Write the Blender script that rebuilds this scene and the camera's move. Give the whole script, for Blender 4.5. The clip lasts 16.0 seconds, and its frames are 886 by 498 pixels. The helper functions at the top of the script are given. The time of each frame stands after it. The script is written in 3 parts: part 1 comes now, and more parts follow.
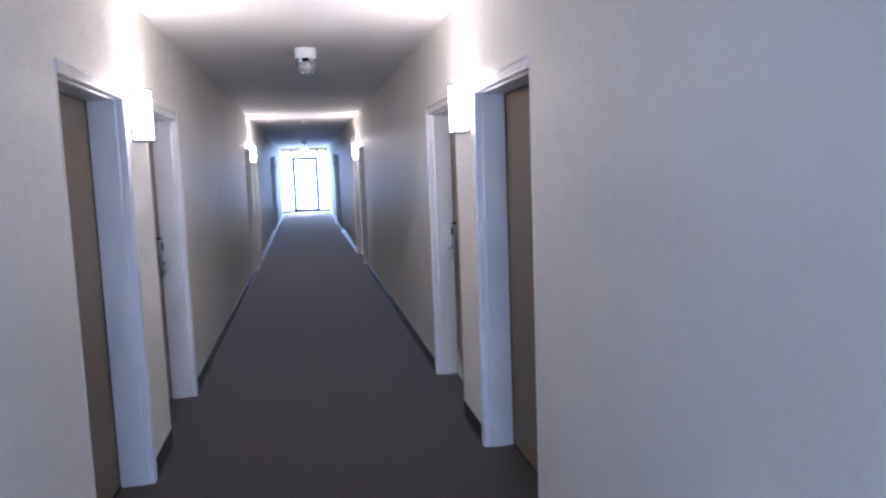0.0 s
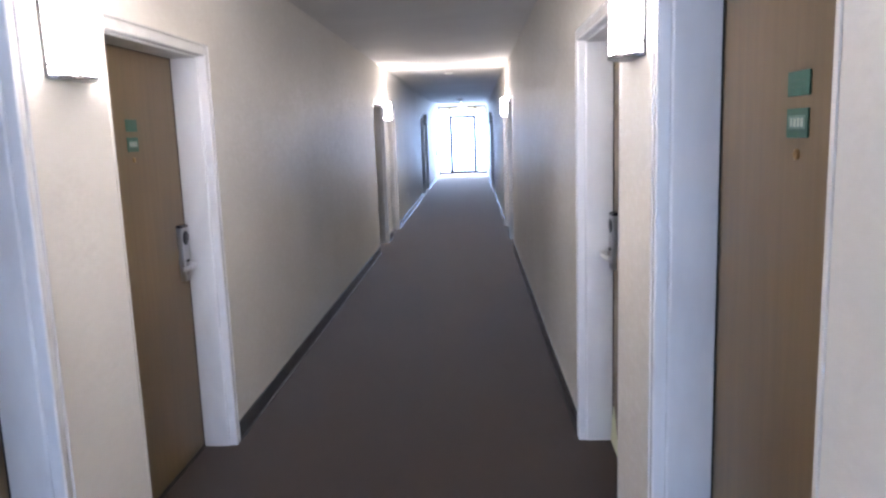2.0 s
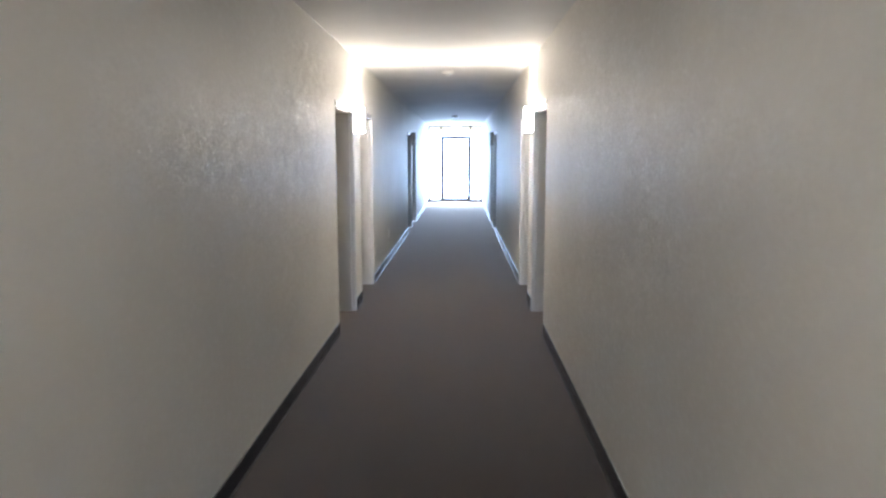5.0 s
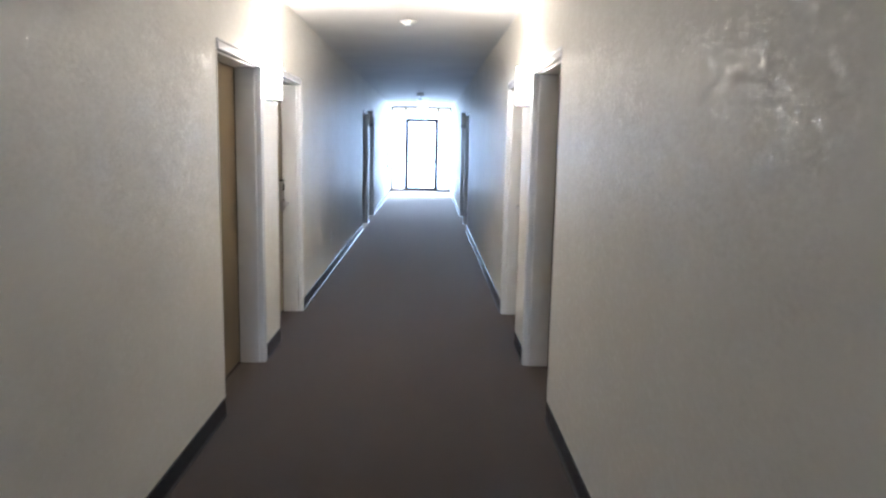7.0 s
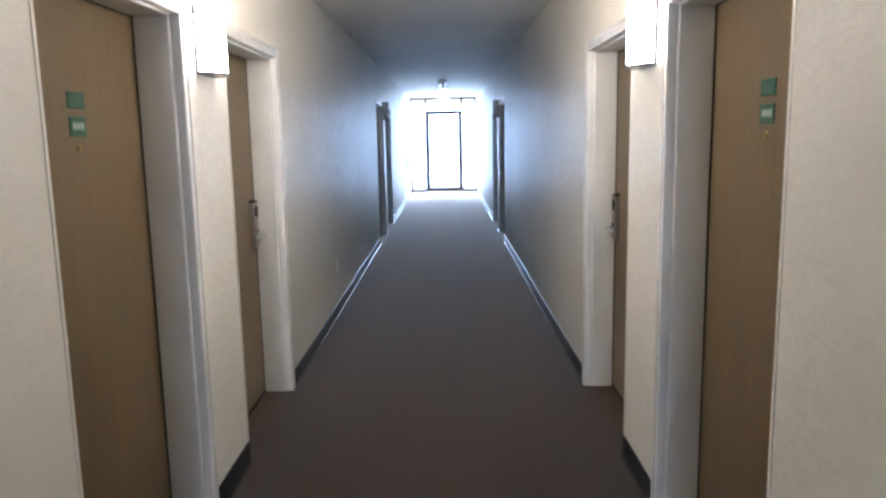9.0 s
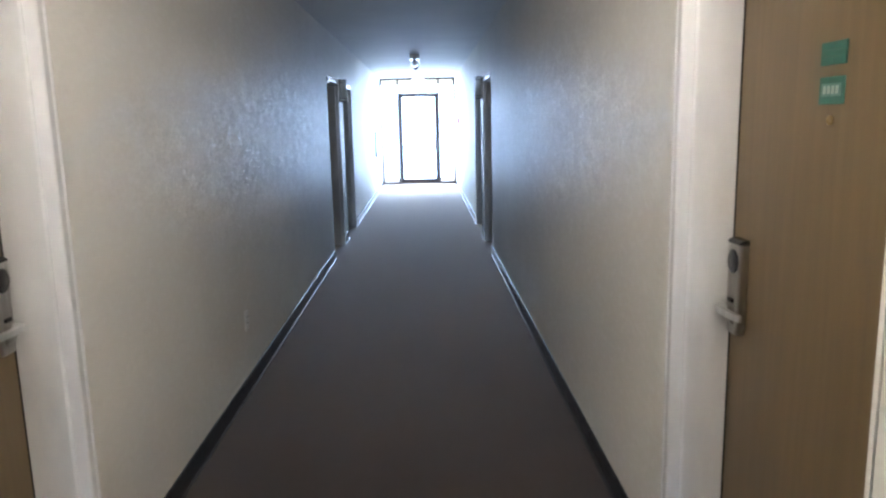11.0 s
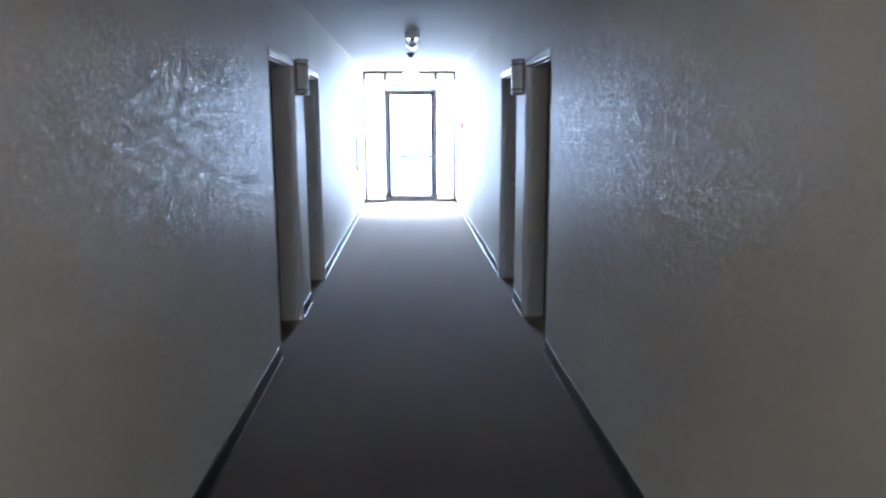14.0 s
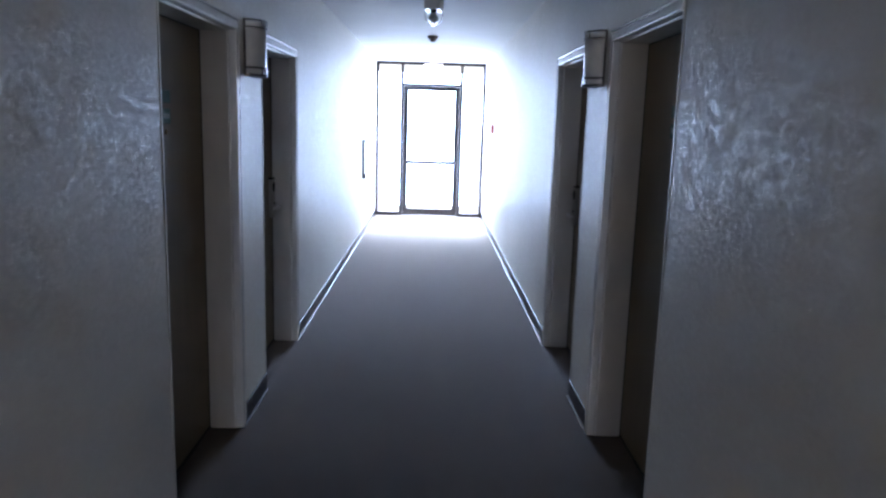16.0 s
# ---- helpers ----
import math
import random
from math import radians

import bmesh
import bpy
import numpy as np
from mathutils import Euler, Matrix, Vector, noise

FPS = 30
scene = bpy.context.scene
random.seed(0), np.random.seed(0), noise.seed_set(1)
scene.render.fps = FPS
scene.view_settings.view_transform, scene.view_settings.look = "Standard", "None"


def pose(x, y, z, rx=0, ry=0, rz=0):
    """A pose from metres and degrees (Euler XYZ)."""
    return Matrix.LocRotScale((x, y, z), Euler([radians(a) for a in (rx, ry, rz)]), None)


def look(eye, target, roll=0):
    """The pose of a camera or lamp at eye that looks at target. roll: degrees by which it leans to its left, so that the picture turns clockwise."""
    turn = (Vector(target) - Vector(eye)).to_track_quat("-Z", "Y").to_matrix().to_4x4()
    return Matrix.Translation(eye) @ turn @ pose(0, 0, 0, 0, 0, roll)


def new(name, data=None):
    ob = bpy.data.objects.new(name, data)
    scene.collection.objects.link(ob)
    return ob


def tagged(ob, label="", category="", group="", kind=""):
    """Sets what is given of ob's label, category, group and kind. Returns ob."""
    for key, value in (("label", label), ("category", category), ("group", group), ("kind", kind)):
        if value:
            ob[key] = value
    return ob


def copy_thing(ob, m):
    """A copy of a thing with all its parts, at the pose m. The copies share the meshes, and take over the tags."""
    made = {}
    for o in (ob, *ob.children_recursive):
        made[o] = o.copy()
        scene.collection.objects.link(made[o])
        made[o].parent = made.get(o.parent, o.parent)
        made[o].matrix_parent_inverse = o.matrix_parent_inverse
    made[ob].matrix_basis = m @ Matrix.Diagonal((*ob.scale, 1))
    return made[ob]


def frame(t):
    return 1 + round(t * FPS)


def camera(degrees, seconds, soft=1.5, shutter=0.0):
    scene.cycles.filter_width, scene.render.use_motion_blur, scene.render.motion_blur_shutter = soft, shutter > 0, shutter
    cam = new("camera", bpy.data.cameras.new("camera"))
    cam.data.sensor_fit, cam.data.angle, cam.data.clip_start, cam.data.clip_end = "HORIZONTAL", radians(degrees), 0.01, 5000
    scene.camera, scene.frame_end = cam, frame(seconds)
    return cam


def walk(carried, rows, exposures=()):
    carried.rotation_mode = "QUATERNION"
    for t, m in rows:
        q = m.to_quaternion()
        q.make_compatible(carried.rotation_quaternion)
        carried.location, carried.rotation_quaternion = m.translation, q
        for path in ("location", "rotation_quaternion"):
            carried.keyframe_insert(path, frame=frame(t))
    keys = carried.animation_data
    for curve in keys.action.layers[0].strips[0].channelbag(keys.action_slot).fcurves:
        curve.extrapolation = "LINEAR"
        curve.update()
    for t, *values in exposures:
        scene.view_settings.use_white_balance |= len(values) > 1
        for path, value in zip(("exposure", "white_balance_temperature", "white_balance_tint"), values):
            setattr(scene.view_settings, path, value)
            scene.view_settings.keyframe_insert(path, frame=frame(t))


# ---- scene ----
cam = camera(63.0, 16.0, soft=2.5)
EXPOSURES = [(0.0, 0.18, 5700, 25), (1.5, 0.68, 5900, 22), (2.5, 0.84, 6200, 20), (3.5, 0.97, 6350, 16), (4.5, 1.04, 6350, 13), (6.5, 1.12, 6150, 13), (7.5, 1.0, 6150, 13), (9.0, 0.96, 6250, 14), (11.5, 1.10, 6300, 13), (12.0, 1.24, 6500, 15), (14.0, 1.10, 6550, 16), (15.0, 1.11, 6550, 19), (16.0, 0.90, 6550, 21)]
PATH = [
    (0, (-0.032, -0.108, 1.629), (0.333, 1.845, 1.404), -2.1),
    (0.5, (0.184, 0.262, 1.628), (0.254, 2.247, 1.393), -5.0),
    (1, (0.199, 0.753, 1.6), (0.155, 2.735, 1.34), -0.2),
    (1.5, (0.342, 1.225, 1.583), (0.371, 3.195, 1.241), -1.4),
    (2, (0.397, 1.773, 1.617), (0.306, 3.745, 1.299), -2.0),
    (2.5, (0.287, 2.298, 1.637), (0.237, 4.278, 1.364), -0.5),
    (3, (0.289, 2.855, 1.591), (0.233, 4.839, 1.341), -0.5),
    (3.5, (0.217, 3.433, 1.574), (0.072, 5.413, 1.333), -1.3),
    (4, (0.173, 3.993, 1.608), (0.099, 5.98, 1.385), -0.6),
    (6.5, (0.171, 7.052, 1.577), (0.151, 9.026, 1.256), 0.5),
    (7, (0.209, 7.61, 1.568), (0.256, 9.587, 1.273), 1.2),
    (7.5, (0.15, 8.161, 1.582), (0.158, 10.145, 1.326), 0.7),
    (8, (0.064, 8.674, 1.604), (0.063, 10.656, 1.341), 0.9),
    (8.5, (0.109, 9.222, 1.58), (0.104, 11.201, 1.289), -0.2),
    (9, (0.076, 9.767, 1.562), (0.062, 11.743, 1.252), -1.1),
    (11.5, (0.176, 12.587, 1.568), (0.229, 14.555, 1.215), -1.1),
    (12, (0.067, 13.222, 1.576), (0.105, 15.192, 1.233), -0.3),
    (12.5, (0.078, 13.819, 1.559), (0.105, 15.789, 1.217), -0.2),
    (13, (-0.065, 14.383, 1.548), (-0.102, 16.353, 1.205), -0.5),
    (13.5, (-0.088, 14.908, 1.578), (-0.021, 16.875, 1.222), 0.7),
    (14, (-0.019, 15.463, 1.604), (0.071, 17.431, 1.258), -0.2),
    (14.5, (-0.025, 16.036, 1.57), (0.076, 18.001, 1.211), 0.8),
    (15, (0.093, 16.581, 1.553), (0.254, 18.542, 1.195), 1.5),
    (15.5, (0.122, 17.136, 1.596), (0.168, 19.104, 1.242), 0.6),
    (16, (0.047, 17.667, 1.621), (0.084, 19.636, 1.275), 1.7),
]
walk(cam, [(t, look(eye, target, roll)) for t, eye, target, roll in PATH], EXPOSURES)

# ---- light ----
world = bpy.data.worlds.new("sky")
scene.world = world
world.use_nodes = True
wn = world.node_tree.nodes
sky = wn.new("ShaderNodeTexSky")
sky.sky_type, sky.sun_disc = "NISHITA", False
sky.sun_elevation, sky.sun_rotation = radians(57), radians(8)
wn["Background"].inputs["Strength"].default_value = 0.12
world.node_tree.links.new(sky.outputs["Color"], wn["Background"].inputs["Color"])

XL, XR = -0.92, 0.92            # corridor walls
Y0, Y1 = -2.9, 30.22            # back glazing, end glazing
ZC = 2.60                        # ceiling
PITCH, FIRST = 8.72, 3.89        # door groups: spacing, far edge of the first near door
GROUPS = [FIRST + PITCH * k for k in range(3)]

sun = bpy.data.lights.new("sun", "SUN")
sun.energy, sun.angle, sun.color = 5.0, radians(0.5), (1.0, 0.95, 0.88)
new("sun", sun).matrix_world = look((2.26, 16.2, 25.2), (0, 0, 0))


def opening_light(name, y, facing, watts, colour, fall=0.0, mid=1.32, tall=2.54):
    """The sky's light in a glazed opening; also builds the added floor lamp."""
    lamp = bpy.data.lights.new(name, "AREA")
    lamp.shape, lamp.size, lamp.size_y = "RECTANGLE", XR - XL - 0.04, tall
    lamp.energy, lamp.color = watts, colour
    ob = new(name, lamp)
    ob.matrix_world = look((0.0025, y, mid), (0.0025, y + facing, mid + fall))
    return ob


opening_light("daylight_end", Y1 + 0.64, -1, 180, (0.43, 0.65, 1.0), -0.55, 1.28, 2.84)
# added narrow-beam lamp, aimed down through the end glazing to brighten the floor
floor_fill = opening_light("daylight_high", Y1 + 1.35, -1, 420, (0.60, 0.77, 1.0), -1.25, 3.3, 1.5)
floor_fill.data.spread = radians(40)
opening_light("daylight_back", Y0 - 0.10, 1, 105, (0.50, 0.69, 1.0))
for ob_name in ("daylight_end", "daylight_high", "daylight_back"):
    bpy.data.objects[ob_name]["kind"] = "structure"


# ---- materials ----
def material(name, colour, rough=0.5, metal=0.0):
    m = bpy.data.materials.new(name)
    m.use_nodes = True
    p = m.node_tree.nodes["Principled BSDF"]
    p.inputs["Base Color"].default_value = (*colour, 1)
    p.inputs["Roughness"].default_value = rough
    p.inputs["Metallic"].default_value = metal
    return m, m.node_tree.nodes, m.node_tree.links, p


def coords(n, l, scale):
    g = n.new("ShaderNodeNewGeometry")
    mp = n.new("ShaderNodeMapping")
    mp.inputs["Scale"].default_value = scale
    l.new(g.outputs["Position"], mp.inputs["Vector"])
    return mp.outputs["Vector"]


def noise_tex(n, l, vec, scale, detail=3.0, rough=0.55):
    t = n.new("ShaderNodeTexNoise")
    t.inputs["Scale"].default_value, t.inputs["Detail"].default_value, t.inputs["Roughness"].default_value = scale, detail, rough
    if vec:
        l.new(vec, t.inputs["Vector"])
    return t.outputs["Fac"]


def ramp(n, l, fac, stops):
    r = n.new("ShaderNodeValToRGB")
    e = r.color_ramp.elements
    while len(e) < len(stops):
        e.new(0.5)
    for el, (pos, c) in zip(e, stops):
        el.position, el.color = pos, (*c, 1) if len(c) == 3 else c
    l.new(fac, r.inputs["Fac"])
    return r.outputs["Color"]


def bump(n, l, p, height, strength, distance, below=None):
    b = n.new("ShaderNodeBump")
    b.inputs["Strength"].default_value, b.inputs["Distance"].default_value = strength, distance
    l.new(height, b.inputs["Height"])
    if below:
        l.new(below, b.inputs["Normal"])
    l.new(b.outputs["Normal"], p.inputs["Normal"])
    return b.outputs["Normal"]


def grey(v):
    return (v, v, v)


def mixed(name, dark, light, rough, scale, stretch=(1, 1, 1), lo=0.35, hi=0.65, metal=0.0, fine=0.0, fine_scale=300):
    """Two tones by a noise of the given size, with a fine relief."""
    m, n, l, p = material(name, light, rough, metal)
    v = coords(n, l, stretch)
    l.new(ramp(n, l, noise_tex(n, l, v, scale, 5), [(lo, dark), (hi, light)]), p.inputs["Base Color"])
    if fine:
        bump(n, l, p, noise_tex(n, l, v, fine_scale, 3), fine, 0.002)
    return m


def wall_paint():
    """Semi-gloss off-white paint over a trowelled knock-down plaster texture."""
    m, n, l, p = material("wall_paint", (0.70, 0.67, 0.61), 0.42)
    v = coords(n, l, (1, 1, 1))
    tone = ramp(n, l, noise_tex(n, l, v, 0.9, 6), [(0.3, (0.664, 0.636, 0.576)), (0.7, (0.734, 0.707, 0.650))])
    l.new(tone, p.inputs["Base Color"])
    # smeared islands of plaster, a few centimetres across, rubbed smooth on top and tilted every way
    long_v = coords(n, l, (1, 0.5, 0.95))
    islands = ramp(n, l, noise_tex(n, l, long_v, 40, 4, 0.62), [(0.48, grey(0)), (0.62, grey(1))])
    l.new(ramp(n, l, islands, [(0.0, grey(0.64)), (1.0, grey(0.335))]), p.inputs["Roughness"])
    p.inputs["Specular IOR Level"].default_value = 0.32
    facet = n.new("ShaderNodeTexNoise")
    facet.inputs["Scale"].default_value, facet.inputs["Detail"].default_value, facet.inputs["Roughness"].default_value = 66, 3, 0.6
    l.new(long_v, facet.inputs["Vector"])
    lean = n.new("ShaderNodeVectorMath")
    lean.operation = "MULTIPLY_ADD"
    lean.inputs[1].default_value, lean.inputs[2].default_value = (0.28, 0.28, 0.28), (-0.14, -0.14, -0.14)
    l.new(facet.outputs["Color"], lean.inputs[0])
    # broader sweeps of the trowel
    sweep = n.new("ShaderNodeTexNoise")
    sweep.inputs["Scale"].default_value, sweep.inputs["Detail"].default_value = 15, 2
    l.new(long_v, sweep.inputs["Vector"])
    wide = n.new("ShaderNodeVectorMath")
    wide.operation = "MULTIPLY_ADD"
    wide.inputs[1].default_value, wide.inputs[2].default_value = (0.15, 0.15, 0.15), (-0.075, -0.075, -0.075)
    l.new(sweep.outputs["Color"], wide.inputs[0])
    face = n.new("ShaderNodeNewGeometry")
    both, total, unit = n.new("ShaderNodeVectorMath"), n.new("ShaderNodeVectorMath"), n.new("ShaderNodeVectorMath")
    both.operation, total.operation, unit.operation = "ADD", "ADD", "NORMALIZE"
    l.new(lean.outputs[0], both.inputs[0]), l.new(wide.outputs[0], both.inputs[1])
    l.new(face.outputs["Normal"], total.inputs[0]), l.new(both.outputs[0], total.inputs[1])
    l.new(total.outputs[0], unit.inputs[0]), l.new(unit.outputs[0], p.inputs["Normal"])
    return m


def ceiling_paint():
    m, n, l, p = material("ceiling_paint", (0.74, 0.72, 0.68), 0.75)
    v = coords(n, l, (1, 1, 1))
    l.new(ramp(n, l, noise_tex(n, l, v, 1.3, 5), [(0.3, (0.64, 0.625, 0.595)), (0.7, (0.71, 0.695, 0.665))]), p.inputs["Base Color"])
    bump(n, l, p, noise_tex(n, l, v, 60, 4, 0.6), 0.4, 0.003)
    p.inputs["Specular IOR Level"].default_value = 0.15
    return m


def carpet():
    """Dark brown loop carpet, worn a little paler along the middle of its weave rows."""
    m, n, l, p = material("carpet", (0.055, 0.046, 0.042), 0.95)
    v = coords(n, l, (1, 1, 1))
    fine = noise_tex(n, l, v, 260, 3, 0.7)
    big = noise_tex(n, l, coords(n, l, (1, 0.6, 1)), 1.6, 6, 0.6)
    rows = n.new("ShaderNodeTexWave")
    rows.wave_type, rows.bands_direction = "BANDS", "Y"
    rows.inputs["Scale"].default_value, rows.inputs["Distortion"].default_value = 9.0, 1.5
    rows.inputs["Detail"].default_value = 2
    l.new(v, rows.inputs["Vector"])
    base = ramp(n, l, big, [(0.3, (0.0345, 0.0245, 0.0182)), (0.7, (0.0470, 0.0335, 0.0250))])
    grain = ramp(n, l, fine, [(0.3, grey(0.62)), (0.72, grey(1.25))])
    mul = n.new("ShaderNodeMix")
    mul.data_type, mul.blend_type = "RGBA", "MULTIPLY"
    mul.inputs[0].default_value = 1.0
    l.new(base, mul.inputs[6]), l.new(grain, mul.inputs[7])
    band = ramp(n, l, rows.outputs["Fac"], [(0.0, grey(0.93)), (1.0, grey(1.06))])
    mul2 = n.new("ShaderNodeMix")
    mul2.data_type, mul2.blend_type = "RGBA", "MULTIPLY"
    mul2.inputs[0].default_value = 1.0
    l.new(mul.outputs[2], mul2.inputs[6]), l.new(band, mul2.inputs[7])
    l.new(mul2.outputs[2], p.inputs["Base Color"])
    bump(n, l, p, fine, 0.6, 0.004)
    p.inputs["Sheen Weight"].default_value = 0.84
    p.inputs["Sheen Tint"].default_value = (1.0, 0.88, 0.80, 1)
    p.inputs["Sheen Roughness"].default_value = 0.28
    p.inputs["Specular IOR Level"].default_value = 0.2
    return m


def laminate():
    """Tan wood-grain laminate of the door leaves."""
    m, n, l, p = material("door_laminate", (0.36, 0.24, 0.12), 0.42)
    v = coords(n, l, (1, 1, 0.06))
    g = noise_tex(n, l, v, 34, 6, 0.6)
    w = noise_tex(n, l, coords(n, l, (1, 1, 0.35)), 2.2, 4)
    a = ramp(n, l, g, [(0.3, (0.138, 0.097, 0.048)), (0.55, (0.156, 0.110, 0.055)), (0.75, (0.172, 0.122, 0.062))])
    b = ramp(n, l, w, [(0.3, grey(0.9)), (0.7, grey(1.08))])
    mul = n.new("ShaderNodeMix")
    mul.data_type, mul.blend_type = "RGBA", "MULTIPLY"
    mul.inputs[0].default_value = 1.0
    l.new(a, mul.inputs[6]), l.new(b, mul.inputs[7])
    l.new(mul.outputs[2], p.inputs["Base Color"])
    bump(n, l, p, g, 0.12, 0.001)
    return m


def glass(name, colour, rough=0.0):
    m, n, l, p = material(name, colour, rough)
    p.inputs["Transmission Weight"].default_value = 1.0
    p.inputs["IOR"].default_value = 1.45
    return m


def glowing(name, colour, strength):
    m, n, l, p = material(name, (0.85, 0.84, 0.80), 0.4)
    p.inputs["Emission Color"].default_value = (*colour, 1)
    p.inputs["Emission Strength"].default_value = strength
    return m


WALL, CEIL, CARPET, LAMINATE = wall_paint(), ceiling_paint(), carpet(), laminate()
TRIM = mixed("trim_paint", (0.65, 0.645, 0.635), (0.745, 0.74, 0.725), 0.24, 6, (1, 1, 0.4), fine=0.10, fine_scale=120)
VINYL = mixed("base_vinyl", (0.016, 0.017, 0.022), (0.026, 0.027, 0.033), 0.22, 8, fine=0.08, fine_scale=90)
NICKEL = mixed("brushed_nickel", (0.34, 0.325, 0.31), (0.46, 0.44, 0.42), 0.30, 60, (1, 1, 0.05), metal=1.0)
SATIN = mixed("satin_nickel", (0.62, 0.62, 0.62), (0.72, 0.72, 0.71), 0.40, 60, (1, 1, 0.05), metal=0.75)
BAND = mixed("sconce_nickel", (0.12, 0.115, 0.11), (0.17, 0.165, 0.16), 0.32, 60, (1, 1, 0.05), metal=1.0)
DARK = mixed("dark_gap", (0.015, 0.013, 0.012), (0.022, 0.019, 0.017), 0.8, 20)
BLACK = mixed("black_plastic", (0.012, 0.012, 0.014), (0.02, 0.02, 0.023), 0.25, 40)
GREEN = mixed("green_plate", (0.014, 0.088, 0.062), (0.022, 0.112, 0.080), 0.45, 25)
PALE = mixed("pale_print", (0.36, 0.43, 0.40), (0.44, 0.50, 0.47), 0.5, 60)
FAINT = mixed("faint_print", (0.035, 0.10, 0.075), (0.045, 0.12, 0.09), 0.5, 60)
STRIP = mixed("pale_strip", (0.10, 0.19, 0.17), (0.14, 0.24, 0.22), 0.5, 60)
BRASS = mixed("aged_brass", (0.28, 0.20, 0.10), (0.40, 0.29, 0.15), 0.4, 80, metal=1.0)
BRONZE = mixed("bronze_aluminium", (0.035, 0.030, 0.034), (0.055, 0.048, 0.052), 0.38, 12, (1, 1, 0.1), metal=0.6)
PLASTIC = mixed("white_plastic", (0.72, 0.71, 0.67), (0.80, 0.79, 0.75), 0.4, 20)
RED = mixed("red_enamel", (0.40, 0.02, 0.015), (0.50, 0.03, 0.02), 0.35, 30)
MAROON = mixed("maroon_plastic", (0.06, 0.025, 0.022), (0.09, 0.035, 0.03), 0.4, 20)
CONCRETE = mixed("concrete", (0.38, 0.37, 0.35), (0.48, 0.47, 0.44), 0.85, 2.5, fine=0.3, fine_scale=60)
STUCCO = mixed("stucco", (0.55, 0.52, 0.46), (0.63, 0.60, 0.54), 0.85, 3, fine=0.4, fine_scale=50)
PANE = glass("pane_glass", (0.97, 0.99, 0.98))
JAR = glass("pressed_jar_glass", (0.98, 0.98, 0.97), 0.12)
SHADE_ON = glowing("lit_acrylic", (1.0, 0.95, 0.88), 45.0)
SHADE_OFF = mixed("unlit_acrylic", (0.74, 0.73, 0.70), (0.80, 0.79, 0.76), 0.35, 15)
SIGN_RED = glowing("sign_red_glow", (1.0, 0.25, 0.2), 2.2)
SIGN_WHITE = glowing("sign_white_glow", (1.0, 0.97, 0.95), 4.0)


# ---- mesh helpers ----
def link(name, bm, mat, parent=None, label="", smooth=False):
    bmesh.ops.recalc_face_normals(bm, faces=bm.faces)
    me = bpy.data.meshes.new(name)
    bm.to_mesh(me)
    bm.free()
    for mt in (mat if isinstance(mat, (list, tuple)) else [mat]):
        me.materials.append(mt)
    if smooth:
        for f in me.polygons:
            f.use_smooth = True
    ob = new(name, me)
    if parent:
        ob.parent = parent
    if label:
        ob["label"] = label
    return ob


part = link


def empty(name, m, label, category, group="", kind=""):
    ob = new(name)
    ob.empty_display_size = 0.1
    ob.matrix_world = m
    return tagged(ob, label, category, group, kind)


def box(bm, x0, x1, y0, y1, z0, z1, bevel=0.0, seg=2):
    r = bmesh.ops.create_cube(bm, size=1.0, matrix=Matrix.Translation(((x0 + x1) / 2, (y0 + y1) / 2, (z0 + z1) / 2)) @ Matrix.Diagonal((x1 - x0, y1 - y0, z1 - z0, 1)))
    if bevel:
        vs = set(r["verts"])
        edges = [e for e in bm.edges if e.verts[0] in vs and e.verts[1] in vs]
        bmesh.ops.bevel(bm, geom=edges, offset=bevel, segments=seg, affect="EDGES", profile=0.5)
    return bm


def boxed(*a, **k):
    return box(bmesh.new(), *a, **k)


def lathe(bm, profile, centre=(0, 0, 0), axis="z", steps=28, closed=False):
    """A turned shape from (radius, height) pairs."""
    rings = []
    for r, h in profile:
        ring = []
        for i in range(steps):
            a = 2 * math.pi * i / steps
            c, s = r * math.cos(a), r * math.sin(a)
            p = (c, s, h) if axis == "z" else ((h, c, s) if axis == "x" else (c, h, s))
            ring.append(bm.verts.new(Vector(p) + Vector(centre)))
        rings.append(ring)
    for a, b in zip(rings, rings[1:] + (rings[:1] if closed else [])):
        for i in range(steps):
            j = (i + 1) % steps
            bm.faces.new((a[i], a[j], b[j], b[i]))
    for ring in () if closed else (rings[0], rings[-1]):
        if (ring[0].co - ring[steps // 2].co).length > 1e-5:
            bm.faces.new(ring)
    bmesh.ops.remove_doubles(bm, verts=bm.verts, dist=1e-6)
    return bm


def prism(bm, outline, place, a, b):
    """An outline of (u, v) pairs drawn out from a to b; place(u, v, w) gives the point."""
    lo = [bm.verts.new(place(u, v, a)) for u, v in outline]
    hi = [bm.verts.new(place(u, v, b)) for u, v in outline]
    k = len(outline)
    for i in range(k):
        j = (i + 1) % k
        bm.faces.new((lo[i], lo[j], hi[j], hi[i]))
    bm.faces.new(lo), bm.faces.new(hi)
    return bm


